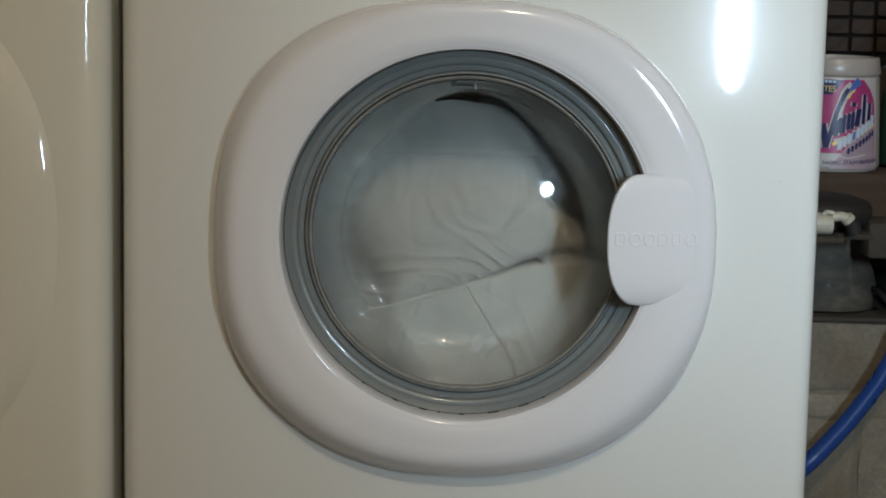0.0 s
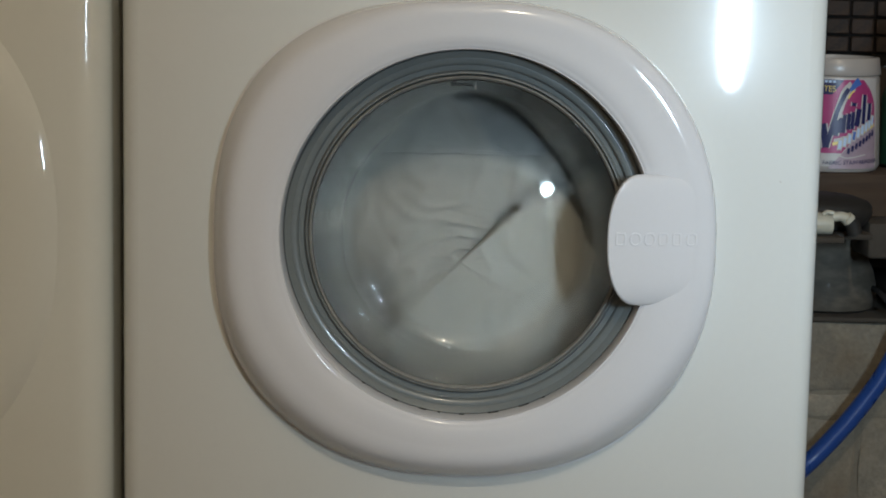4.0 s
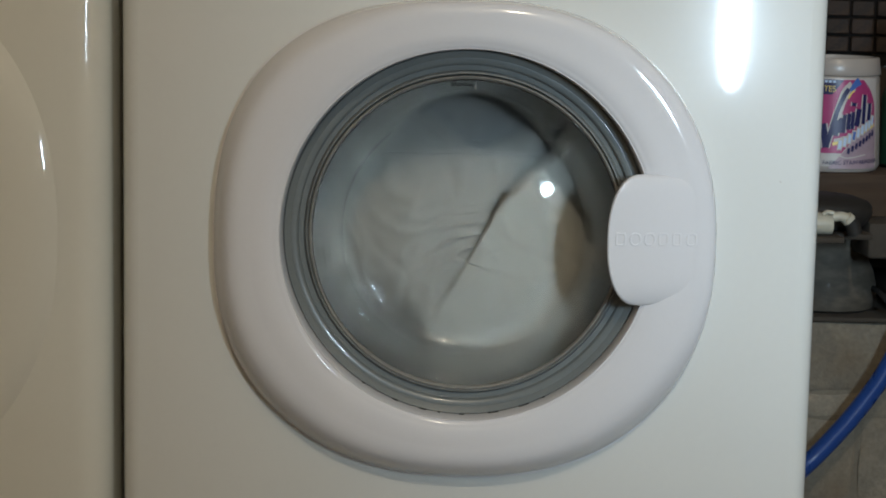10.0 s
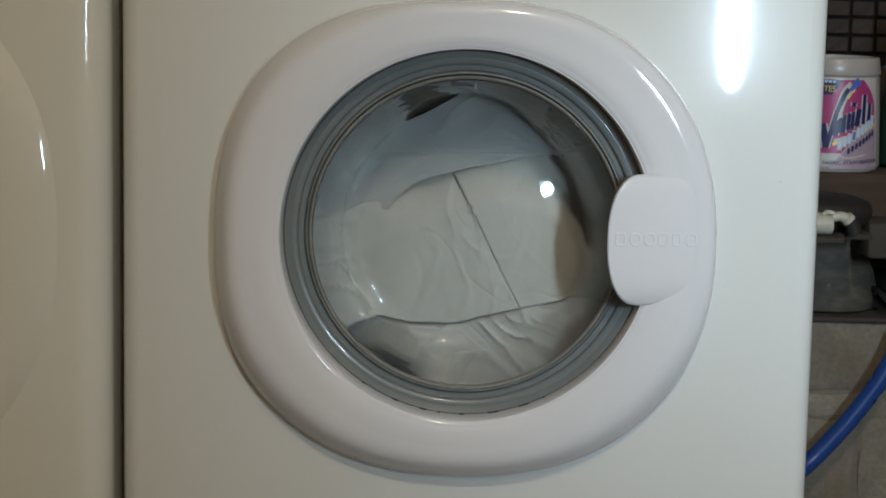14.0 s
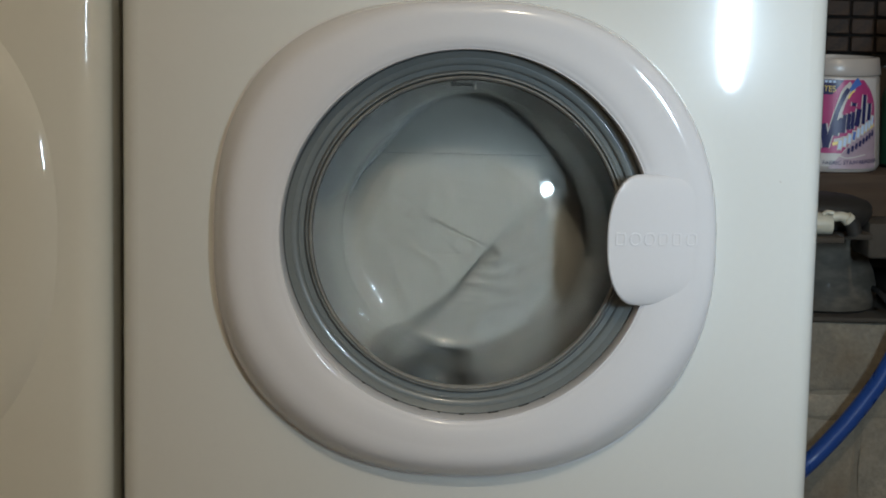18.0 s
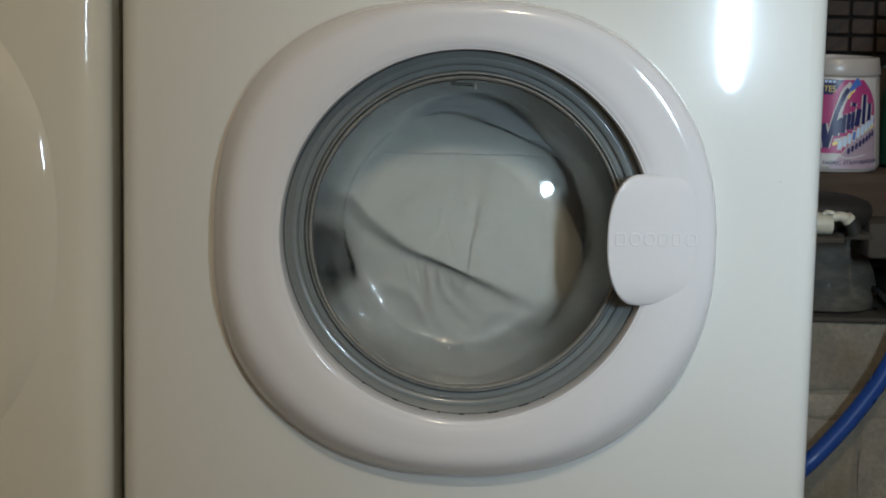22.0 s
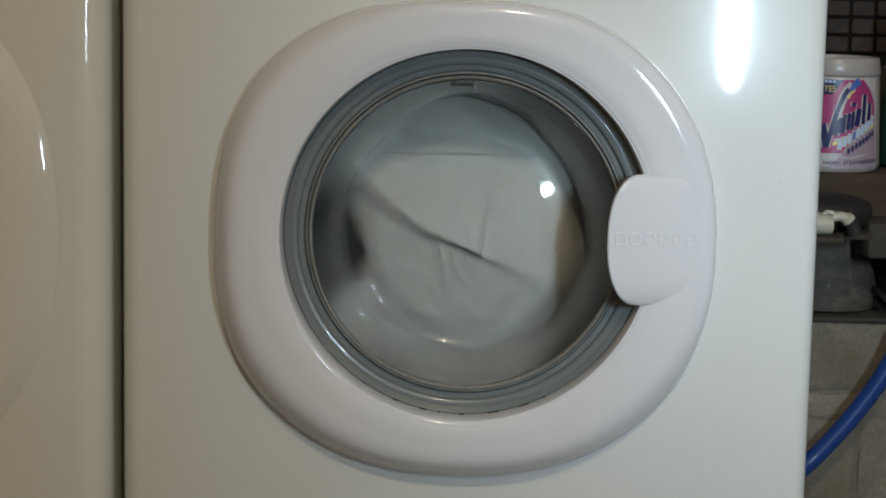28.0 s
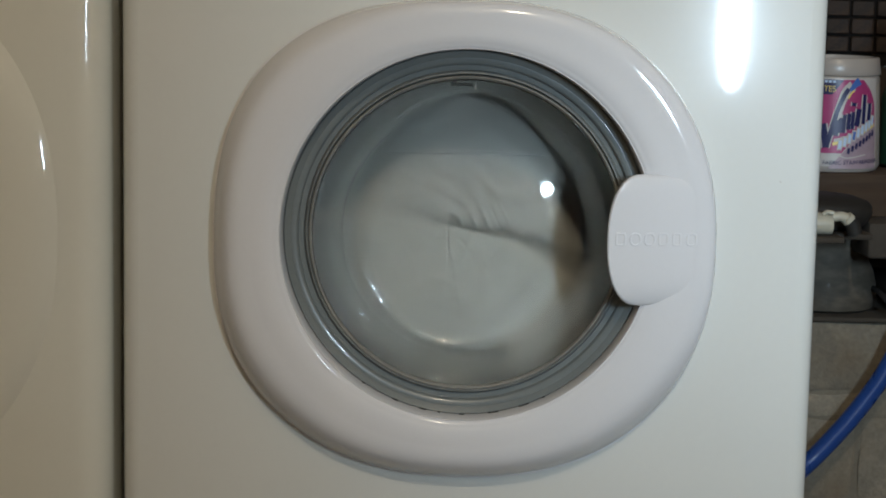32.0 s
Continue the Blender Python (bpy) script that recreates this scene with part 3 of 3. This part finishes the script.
# ---- beside the machine ----
def stone_ledge():
    base = tagged(part("wall_pier", box_bm(0.31, 1.6, 0.3050, 0.75, 0.0, 0.294), MORTAR), "rough whitewashed stone plinth beside the machine", "wall", kind="structure")
    random.seed(4)
    courses = [(0.2255, 0.2985, (0.31, 0.575, 0.80, 1.02, 1.3, 1.6)), (0.1985, 0.2235, (0.31, 0.435, 0.66, 0.9, 1.2, 1.6)), (0.100, 0.1968, (0.31, 0.4165, 0.62, 0.85, 1.1, 1.35, 1.6)),
               (0.005, 0.096, (0.31, 0.50, 0.72, 0.95, 1.2, 1.6))]
    for z0, z1, xs in courses:
        for x0, x1 in zip(xs, xs[1:]):
            bm = box_bm(x0 + 0.002, x1 - 0.002, 0.303 + random.uniform(-0.002, 0.003), 0.38, z0, z1, 0.004, 2)
            bmesh.ops.subdivide_edges(bm, edges=[e for e in bm.edges if e.calc_length() > 0.03], cuts=5, use_grid_fill=True)
            for v in bm.verts:
                q = v.co * 28
                v.co += Vector((0.004 * noise.noise(q), 0.003 * noise.noise(q + Vector((9, 0, 0))), 0.003 * noise.noise(q + Vector((0, 9, 0)))))
            part("stone", bm, STONE, base)
    tagged(part("ledge", box_bm(0.31, 1.6, 0.298, 0.75, 0.2990, 0.3045, 0.002), CONCRETE), "worn grey cement ledge on the stone plinth", "ledge", kind="structure")


def shelf_area():
    slab = box_bm(0.302, 0.3985, 0.212, 0.324, 0.3950, 0.4012, 0.002)
    front = bpy.data.meshes.new("slab_front")
    piece = box_bm(0.302, 0.362, 0.176, 0.2115, 0.3950, 0.4012, 0.002)
    piece.to_mesh(front)
    piece.free()
    slab.from_mesh(front)
    bpy.data.meshes.remove(front)
    tagged(part("slab_shelf", slab, DARK_WOOD), "thin dark brown slab shelf above the ledge", "shelf", kind="structure")
    tagged(part("grey_block", box_bm(0.4035, 1.2, 0.252, 0.324, 0.3715, 0.4085, 0.005), CONCRETE), "rough grey block under the wooden shelf", "block", kind="structure")
    tagged(part("wall_shelf", box_bm(0.335, 1.2, 0.325, 0.70, 0.405, 0.4523, 0.003), WOOD), "thick stained brown wooden shelf", "shelf", kind="structure")
    tagged(part("back_board", box_bm(0.30, 1.6, 0.702, 0.745, 0.305, 0.56, 0.002), DARK_WOOD), "stained brown board on the wall", "board", kind="structure")


def tile_wall():
    base = tagged(part("tile_panel", box_bm(0.30, 1.2, 0.715, 0.748, 0.562, 1.10), GROUT), "dark panel of small brown tiles", "tiles", kind="structure")
    w, h = 0.0315, 0.0225
    me = None
    for i in range(14):
        for k in range(18):
            x, z = 0.391 + i * w, 0.577 + k * h
            if me is None:
                first = part("tile", box_bm(x + 0.0013, x + w - 0.0013, 0.709, 0.716, z + 0.0013, z + h - 0.0013, 0.0015, 1), TILE, base, origin=(x, 0.71, z))
                me = first.data
            else:
                ob = new("tile", me)
                ob.parent = base
                ob.location = (x, 0.71 + random.uniform(-0.0015, 0.0015), z)


TX, TY, TZ, TR, TH = 0.3915, 0.385, 0.4515, 0.0532, 0.1205


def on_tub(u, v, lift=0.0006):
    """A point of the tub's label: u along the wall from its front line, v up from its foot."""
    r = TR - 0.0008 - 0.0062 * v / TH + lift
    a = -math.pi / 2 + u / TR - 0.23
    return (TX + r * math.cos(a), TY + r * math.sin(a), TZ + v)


def label_patch(name, tub, left, right, v0, v1, mat, lift, nv=14, nu=10):
    rows = []
    for i in range(nv + 1):
        v = v0 + (v1 - v0) * i / nv
        a, b = left(v), right(v)
        rows.append([on_tub(a + (b - a) * k / nu, v, lift) for k in range(nu + 1)])
    return part(name, grid_bm(rows)[0], mat, tub)


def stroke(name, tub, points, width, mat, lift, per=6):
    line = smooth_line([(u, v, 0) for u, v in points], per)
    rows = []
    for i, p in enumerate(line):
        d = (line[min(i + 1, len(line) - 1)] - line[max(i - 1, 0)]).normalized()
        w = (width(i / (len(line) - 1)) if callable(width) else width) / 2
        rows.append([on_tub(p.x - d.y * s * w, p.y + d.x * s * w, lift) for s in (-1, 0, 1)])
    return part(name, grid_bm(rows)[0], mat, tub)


def wrapped_text(name, tub, body, u, v, size, mat, lift, slant=0.0):
    curve = bpy.data.curves.new(name, "FONT")
    curve.body, curve.size, curve.align_x = body, size, "LEFT"
    temp = bpy.data.objects.new(name, curve)
    scene.collection.objects.link(temp)
    bpy.context.view_layer.update()
    me = bpy.data.meshes.new_from_object(temp)
    bpy.data.objects.remove(temp)
    bm = bmesh.new()
    bm.from_mesh(me)
    for p in bm.verts:
        p.co = Vector(on_tub(u + p.co.x, v + p.co.y + slant * p.co.x, lift))
    return part(name, bm, mat, tub, smooth=False)


def tub():
    t = thing("plastic_tub", (TX, TY, TZ), "white plastic stain remover tub with a pink and blue label", "tub")
    part("body", lathe_bm(TX, TY, [(0, TZ), (TR - 0.010, TZ), (TR - 0.004, TZ + 0.002), (TR - 0.0010, TZ + 0.007), (TR - 0.0060, TZ + 0.100), (TR - 0.0076, TZ + 0.102), (0, TZ + 0.102)], 64), TUB_WHITE, t)
    part("lid", lathe_bm(TX, TY, [(0, TZ + 0.1025), (TR - 0.0056, TZ + 0.1025), (TR - 0.0048, TZ + 0.1040), (TR - 0.0070, TZ + 0.1190), (TR - 0.0082, TZ + TH), (TR - 0.0100, TZ + TH),
                                  (TR - 0.0112, TZ + TH - 0.007), (0, TZ + TH - 0.008)], 64), TUB_WHITE, t, "white screw lid with a raised rim")
    label_patch("label", t, lambda v: -0.045, lambda v: 0.0600, 0.008, 0.100, PRINT_WHITE, 0.0004, nu=30)
    label_patch("pink_field", t, lambda v: -0.045, lambda v: 0.0560 - 0.022 * max(0, (v - 0.066) / 0.034) ** 2, 0.050, 0.0985, PINK, 0.0008, nu=24)
    label_patch("pink_field", t, lambda v: -0.045, lambda v: 0.012 + 0.9 * (v - 0.022), 0.022, 0.050, PINK, 0.0008, nu=24)
    label_patch("pale_field", t, lambda v: 0.013 + 0.9 * (v - 0.022), lambda v: 0.0575, 0.006, 0.050, PALE_PINK, 0.0008, nu=16)
    label_patch("corner_field", t, lambda v: -0.045, lambda v: 0.0000 + (v - 0.084) * 0.8, 0.083, 0.0985, NAVY, 0.0010)
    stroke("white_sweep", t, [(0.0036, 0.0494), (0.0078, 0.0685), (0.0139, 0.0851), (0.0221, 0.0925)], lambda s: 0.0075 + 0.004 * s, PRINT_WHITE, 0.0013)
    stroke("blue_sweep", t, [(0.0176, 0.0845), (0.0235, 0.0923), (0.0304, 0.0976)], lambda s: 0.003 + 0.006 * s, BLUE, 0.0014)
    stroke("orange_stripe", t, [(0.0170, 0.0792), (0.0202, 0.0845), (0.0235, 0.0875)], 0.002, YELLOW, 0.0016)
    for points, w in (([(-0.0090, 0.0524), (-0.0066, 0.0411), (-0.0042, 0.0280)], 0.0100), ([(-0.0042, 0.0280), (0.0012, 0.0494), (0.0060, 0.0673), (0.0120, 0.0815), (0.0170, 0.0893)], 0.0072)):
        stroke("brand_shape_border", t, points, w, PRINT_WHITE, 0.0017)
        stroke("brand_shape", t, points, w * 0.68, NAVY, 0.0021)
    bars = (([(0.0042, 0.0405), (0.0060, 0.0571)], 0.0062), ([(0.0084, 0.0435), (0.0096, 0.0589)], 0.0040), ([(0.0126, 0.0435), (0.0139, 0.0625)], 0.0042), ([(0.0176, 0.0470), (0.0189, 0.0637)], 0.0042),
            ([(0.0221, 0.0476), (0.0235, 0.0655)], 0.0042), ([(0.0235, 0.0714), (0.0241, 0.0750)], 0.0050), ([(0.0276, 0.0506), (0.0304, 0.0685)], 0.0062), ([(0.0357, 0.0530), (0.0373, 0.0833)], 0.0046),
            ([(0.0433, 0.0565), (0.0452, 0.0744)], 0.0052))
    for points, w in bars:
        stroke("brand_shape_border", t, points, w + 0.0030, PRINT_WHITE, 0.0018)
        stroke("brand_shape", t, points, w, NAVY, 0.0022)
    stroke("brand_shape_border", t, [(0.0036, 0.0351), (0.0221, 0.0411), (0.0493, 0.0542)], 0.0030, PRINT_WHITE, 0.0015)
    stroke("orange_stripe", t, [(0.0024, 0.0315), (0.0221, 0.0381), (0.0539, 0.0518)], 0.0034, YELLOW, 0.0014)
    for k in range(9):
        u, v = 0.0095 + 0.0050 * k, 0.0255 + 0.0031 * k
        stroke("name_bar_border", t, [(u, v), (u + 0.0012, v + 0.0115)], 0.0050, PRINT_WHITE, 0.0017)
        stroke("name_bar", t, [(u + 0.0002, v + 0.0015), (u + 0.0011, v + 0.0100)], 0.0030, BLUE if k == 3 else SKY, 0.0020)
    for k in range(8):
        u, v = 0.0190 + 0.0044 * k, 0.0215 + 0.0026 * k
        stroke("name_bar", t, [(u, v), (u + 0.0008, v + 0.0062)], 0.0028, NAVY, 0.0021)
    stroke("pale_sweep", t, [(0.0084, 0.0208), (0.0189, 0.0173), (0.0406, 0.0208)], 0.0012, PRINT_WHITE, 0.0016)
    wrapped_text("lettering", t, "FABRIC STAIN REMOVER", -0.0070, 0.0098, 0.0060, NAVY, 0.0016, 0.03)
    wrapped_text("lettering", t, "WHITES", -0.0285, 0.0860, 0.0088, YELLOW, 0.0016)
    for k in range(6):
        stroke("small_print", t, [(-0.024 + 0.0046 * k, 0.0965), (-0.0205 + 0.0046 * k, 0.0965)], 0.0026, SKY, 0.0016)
    t.rotation_euler.x = radians(2.5)
    t.location.z += 0.0012


def clutter():
    dish = thing("soap_dish", (0.3545, 0.268, 0.4012), "dark grey round plastic dish with a domed top", "dish")
    part("body", lathe_bm(0.3545, 0.268, [(0, 0.4014), (0.038, 0.4014), (0.047, 0.405), (0.0535, 0.414), (0.0548, 0.4195), (0.0535, 0.425), (0.050, 0.429), (0.035, 0.4345), (0.015, 0.437), (0, 0.4375)], 56), DISH, dish)

    jar = thing("glass_jar", (0.389, 0.365, 0.3045), "cloudy old glass jar standing on the cement ledge", "jar")
    body = [(0, 0.3046), (0.046, 0.3046), (0.053, 0.308), (0.0555, 0.318), (0.0550, 0.334), (0.0520, 0.346), (0.0475, 0.356), (0.0455, 0.364), (0.0450, 0.376), (0.0462, 0.380), (0.0455, 0.390), (0.0440, 0.392), (0.0410, 0.392),
            (0.0415, 0.364), (0.0480, 0.346), (0.0515, 0.335), (0.0525, 0.320), (0.049, 0.311), (0, 0.309)]
    part("body", lathe_bm(0.387, 0.3665, body, 56), OLD_GLASS, jar)

    elbow = thing("pipe_elbow", (0.350, 0.196, 0.4012), "yellowed white plastic pipe elbow lying on the dark slab", "pipe fitting")
    part("body", tube_bm([(0.318, 0.197, 0.4122), (0.335, 0.197, 0.4126), (0.344, 0.197, 0.4124), (0.351, 0.197, 0.4120), (0.3545, 0.197, 0.4120)], lambda k: 0.0110 - 0.0012 * k ** 2 - 0.0055 * max(0, (k - 0.86) / 0.14) ** 2, 24, 10), TAP_WHITE, elbow)
    part("neck", tube_bm([(0.347, 0.1955, 0.4160), (0.354, 0.1955, 0.4188), (0.362, 0.1958, 0.4196), (0.3685, 0.1965, 0.4172)], 0.0048, 18), TAP_WHITE, elbow)
    part("collar", tube_bm([(0.3668, 0.1962, 0.4186), (0.3692, 0.1966, 0.4166), (0.3710, 0.1970, 0.4144)], 0.0066, 20, 4), TAP_WHITE, elbow, "raised white collar")
    part("pipe_end", tube_bm([(0.3704, 0.1970, 0.4152), (0.3738, 0.1975, 0.4110), (0.3765, 0.1985, 0.4030)], 0.0075, 20, 5), DISH, elbow, "dark pipe end")
    part("lever", tube_bm([(0.343, 0.192, 0.4215), (0.347, 0.191, 0.4240), (0.353, 0.190, 0.4232)], 0.0022, 12, 5), TAP_WHITE, elbow)

    hose = thing("water_hose", (0.39, 0.27, 0.0), "glossy blue rubber water hose hanging in a curve", "hose")
    part("tube", tube_bm([(0.50, 0.40, 0.62), (0.488, 0.33, 0.46), (0.464, 0.27, 0.345), (0.4445, 0.25, 0.2970), (0.4280, 0.25, 0.2590), (0.4120, 0.25, 0.2325), (0.3905, 0.25, 0.2030), (0.3650, 0.25, 0.1730), (0.3460, 0.25, 0.1530), (0.326, 0.262, 0.126),
                          (0.314, 0.285, 0.095), (0.313, 0.290, 0.06)], 0.0093, 24, 12), HOSE, hose)

    cable = thing("black_cable", (0.44, 0.36, 0.3045), "black rubber cable draped over the ledge", "cable")
    part("tube", tube_bm([(0.432, 0.345, 0.330), (0.4335, 0.318, 0.330), (0.4375, 0.297, 0.3235), (0.4466, 0.2925, 0.3109), (0.458, 0.2915, 0.285), (0.468, 0.294, 0.22), (0.50, 0.294, 0.15)], 0.0032, 12, 8), BLACK, cable)

    bottle = thing("green_bottle", (0.491, 0.43, 0.4535), "dark green plastic bottle on the shelf", "bottle")
    part("body", lathe_bm(0.491, 0.430, [(0, 0.4537), (0.030, 0.4537), (0.034, 0.457), (0.034, 0.53), (0.028, 0.545), (0.012, 0.555), (0.012, 0.568), (0, 0.568)], 40), GREEN, bottle)
    part("cap", lathe_bm(0.491, 0.430, [(0, 0.5685), (0.014, 0.5685), (0.014, 0.585), (0, 0.586)], 24), BLACK, bottle, "black cap")


def lamps():
    bulb = thing("ceiling_bulb", (BULB[0], BULB[1], 2.4), "bare warm light bulb hanging from the ceiling", "light bulb")
    part("flex", tube_bm([(BULB[0], BULB[1], 2.40), (BULB[0], BULB[1], 2.30), (BULB[0], BULB[1], 2.215)], 0.004, 8), BLACK, bulb)
    part("holder", lathe_bm(BULB[0], BULB[1], [(0, 2.22), (0.018, 2.215), (0.02, 2.175), (0, 2.175)], 20), WHITE_PLASTIC, bulb)
    lamp = thing("work_lamp", (LAMP[0], LAMP[1], 0), "small upright dark work lamp on a thin stand", "lamp")
    head = box_bm(-0.040, 0.040, -0.012, 0.012, -0.105, 0.105, 0.005)
    turn = look(LAMP, (0.36, 0.0, 0.47)) @ Matrix.Translation((0, 0, 0.020)) @ pose(0, 0, 0, 90, 0, 0)
    bmesh.ops.transform(head, matrix=turn, verts=head.verts)
    part("head", head, DARK, lamp)
    part("pole", tube_bm([(LAMP[0] + 0.012, LAMP[1] - 0.035, 0.60), (LAMP[0] + 0.012, LAMP[1] - 0.035, 0.3), (LAMP[0] + 0.012, LAMP[1] - 0.035, 0.015)], 0.008, 12), BLACK, lamp)
    part("foot", lathe_bm(LAMP[0] + 0.012, LAMP[1] - 0.035, [(0, 0), (0.11, 0), (0.11, 0.012), (0.02, 0.018), (0, 0.018)], 32), BLACK, lamp)


room()
machine, drum = washing_machine()
dryer()
load = laundry()
stone_ledge()
shelf_area()
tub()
clutter()
lamps()
tile_wall()

# seconds and degrees, counter-clockwise as seen through the door
TURN_FIRST = [(0, 17), (0.25, 54), (0.5, 129), (0.8, 258), (1.1, 401), (1.6, 620), (2.1, 839), (2.6, 1024), (3.1, 1197), (3.6, 1352), (4.6, 1690), (5.5, 2014), (6.1, 2243), (6.7, 2460),
              (7.3, 2672), (7.9, 2888), (8.5, 3104), (9.1, 3338), (9.7, 3561), (10.1, 3689), (10.4, 3761), (10.6, 3788), (10.8, 3792), (12, 3792)]
TURN_SECOND = [(14.5, 3792), (16.8, 3791), (17.1, 3786), (17.3, 3759), (17.5, 3691), (17.8, 3561), (18.1, 3424), (18.5, 3244), (19, 3025), (19.5, 2840), (20, 2668), (20.6, 2482), (21.2, 2270),
               (21.8, 2038), (22.4, 1788), (23, 1522), (23.7, 1203), (24.4, 886), (25.2, 502), (26.3, -37), (27.5, -658), (28.2, -1032), (29, -1489), (30, -2072), (31, -2661), (32, -3251)]


def turns():
    """The drum's angle every tenth of a second."""
    times = [k / 10 for k in range(321)]
    return list(zip(times, spline(TURN_FIRST + TURN_SECOND, times)))


def motions():
    angles = turns()
    home = drum.location.copy()
    walk(drum, [(t, pose(home.x, home.y, home.z, 0, -a, 0)) for t, a in angles])
    for cloth, slack, sag in load:
        rows = []
        for t, a in angles:
            rest = min(1, max(0, (t - 10.2) / 0.6)) * min(1, max(0, (17.7 - t) / 0.5))
            rest = max(rest, 0.5 * max(0, 1 - t / 0.4))
            loose = 6 * min(1, max(0, (10.7 - t) / 0.6)) + 2 * min(1, max(0, (t - 17) / 1.0)) + min(1, max(0, (t - 22) / 2.0))
            settled = rest * rest * (3 - 2 * rest) * sag
            drop = 0.011 * min(1, sag * 4) + 0.049 * settled
            side = (-0.030 * min(1, max(0, (10.7 - t) / 0.5)) + 0.004 * min(1, max(0, (t - 17.2) / 0.5)) - 0.014 * min(1, max(0, (t - 21.8) / 1.2))) * (1 if sag > 0.5 else 0.12)
            slide = 0.007 * min(1, max(0, (t - 17.2) / 0.5)) * min(1, max(0, (23.6 - t) / 1.4))
            draw = 0.0
            if cloth.name == "duvet_cover":
                # it draws away from the other cloths after the drum has turned round, and leans on the glass at rest
                apart = min(1, max(0, (t - 17.4) / 0.4)) * (1 - 0.25 * min(1, max(0, (t - 22.5) / 1.5)))
                side, draw = side + 0.0015 * apart, 0.0014 * apart - 0.005 * settled
            if cloth.name == "hand_towel":
                # it hangs back from the gap on the rising side, and all along once the drum has turned round
                k = min(1, max(0, (math.cos(radians(a - 129)) - 0.25) / 0.4))
                draw = 0.062 * max(k * k * (3 - 2 * k) * (1 - rest), min(1, max(0, (t - 17.2) / 0.4)) * (0.5 + 0.5 * min(1, max(0, (t - 21.6) / 1.2))))
            turn = radians(a + slack * loose)
            rows.append((t, pose(AX + 0.029 * settled - slide - side * math.sin(turn), 0.1 + draw, AZ - drop - slide + side * math.cos(turn), 0, -(a + slack * loose), 0)))
        walk(cloth, rows)


motions()
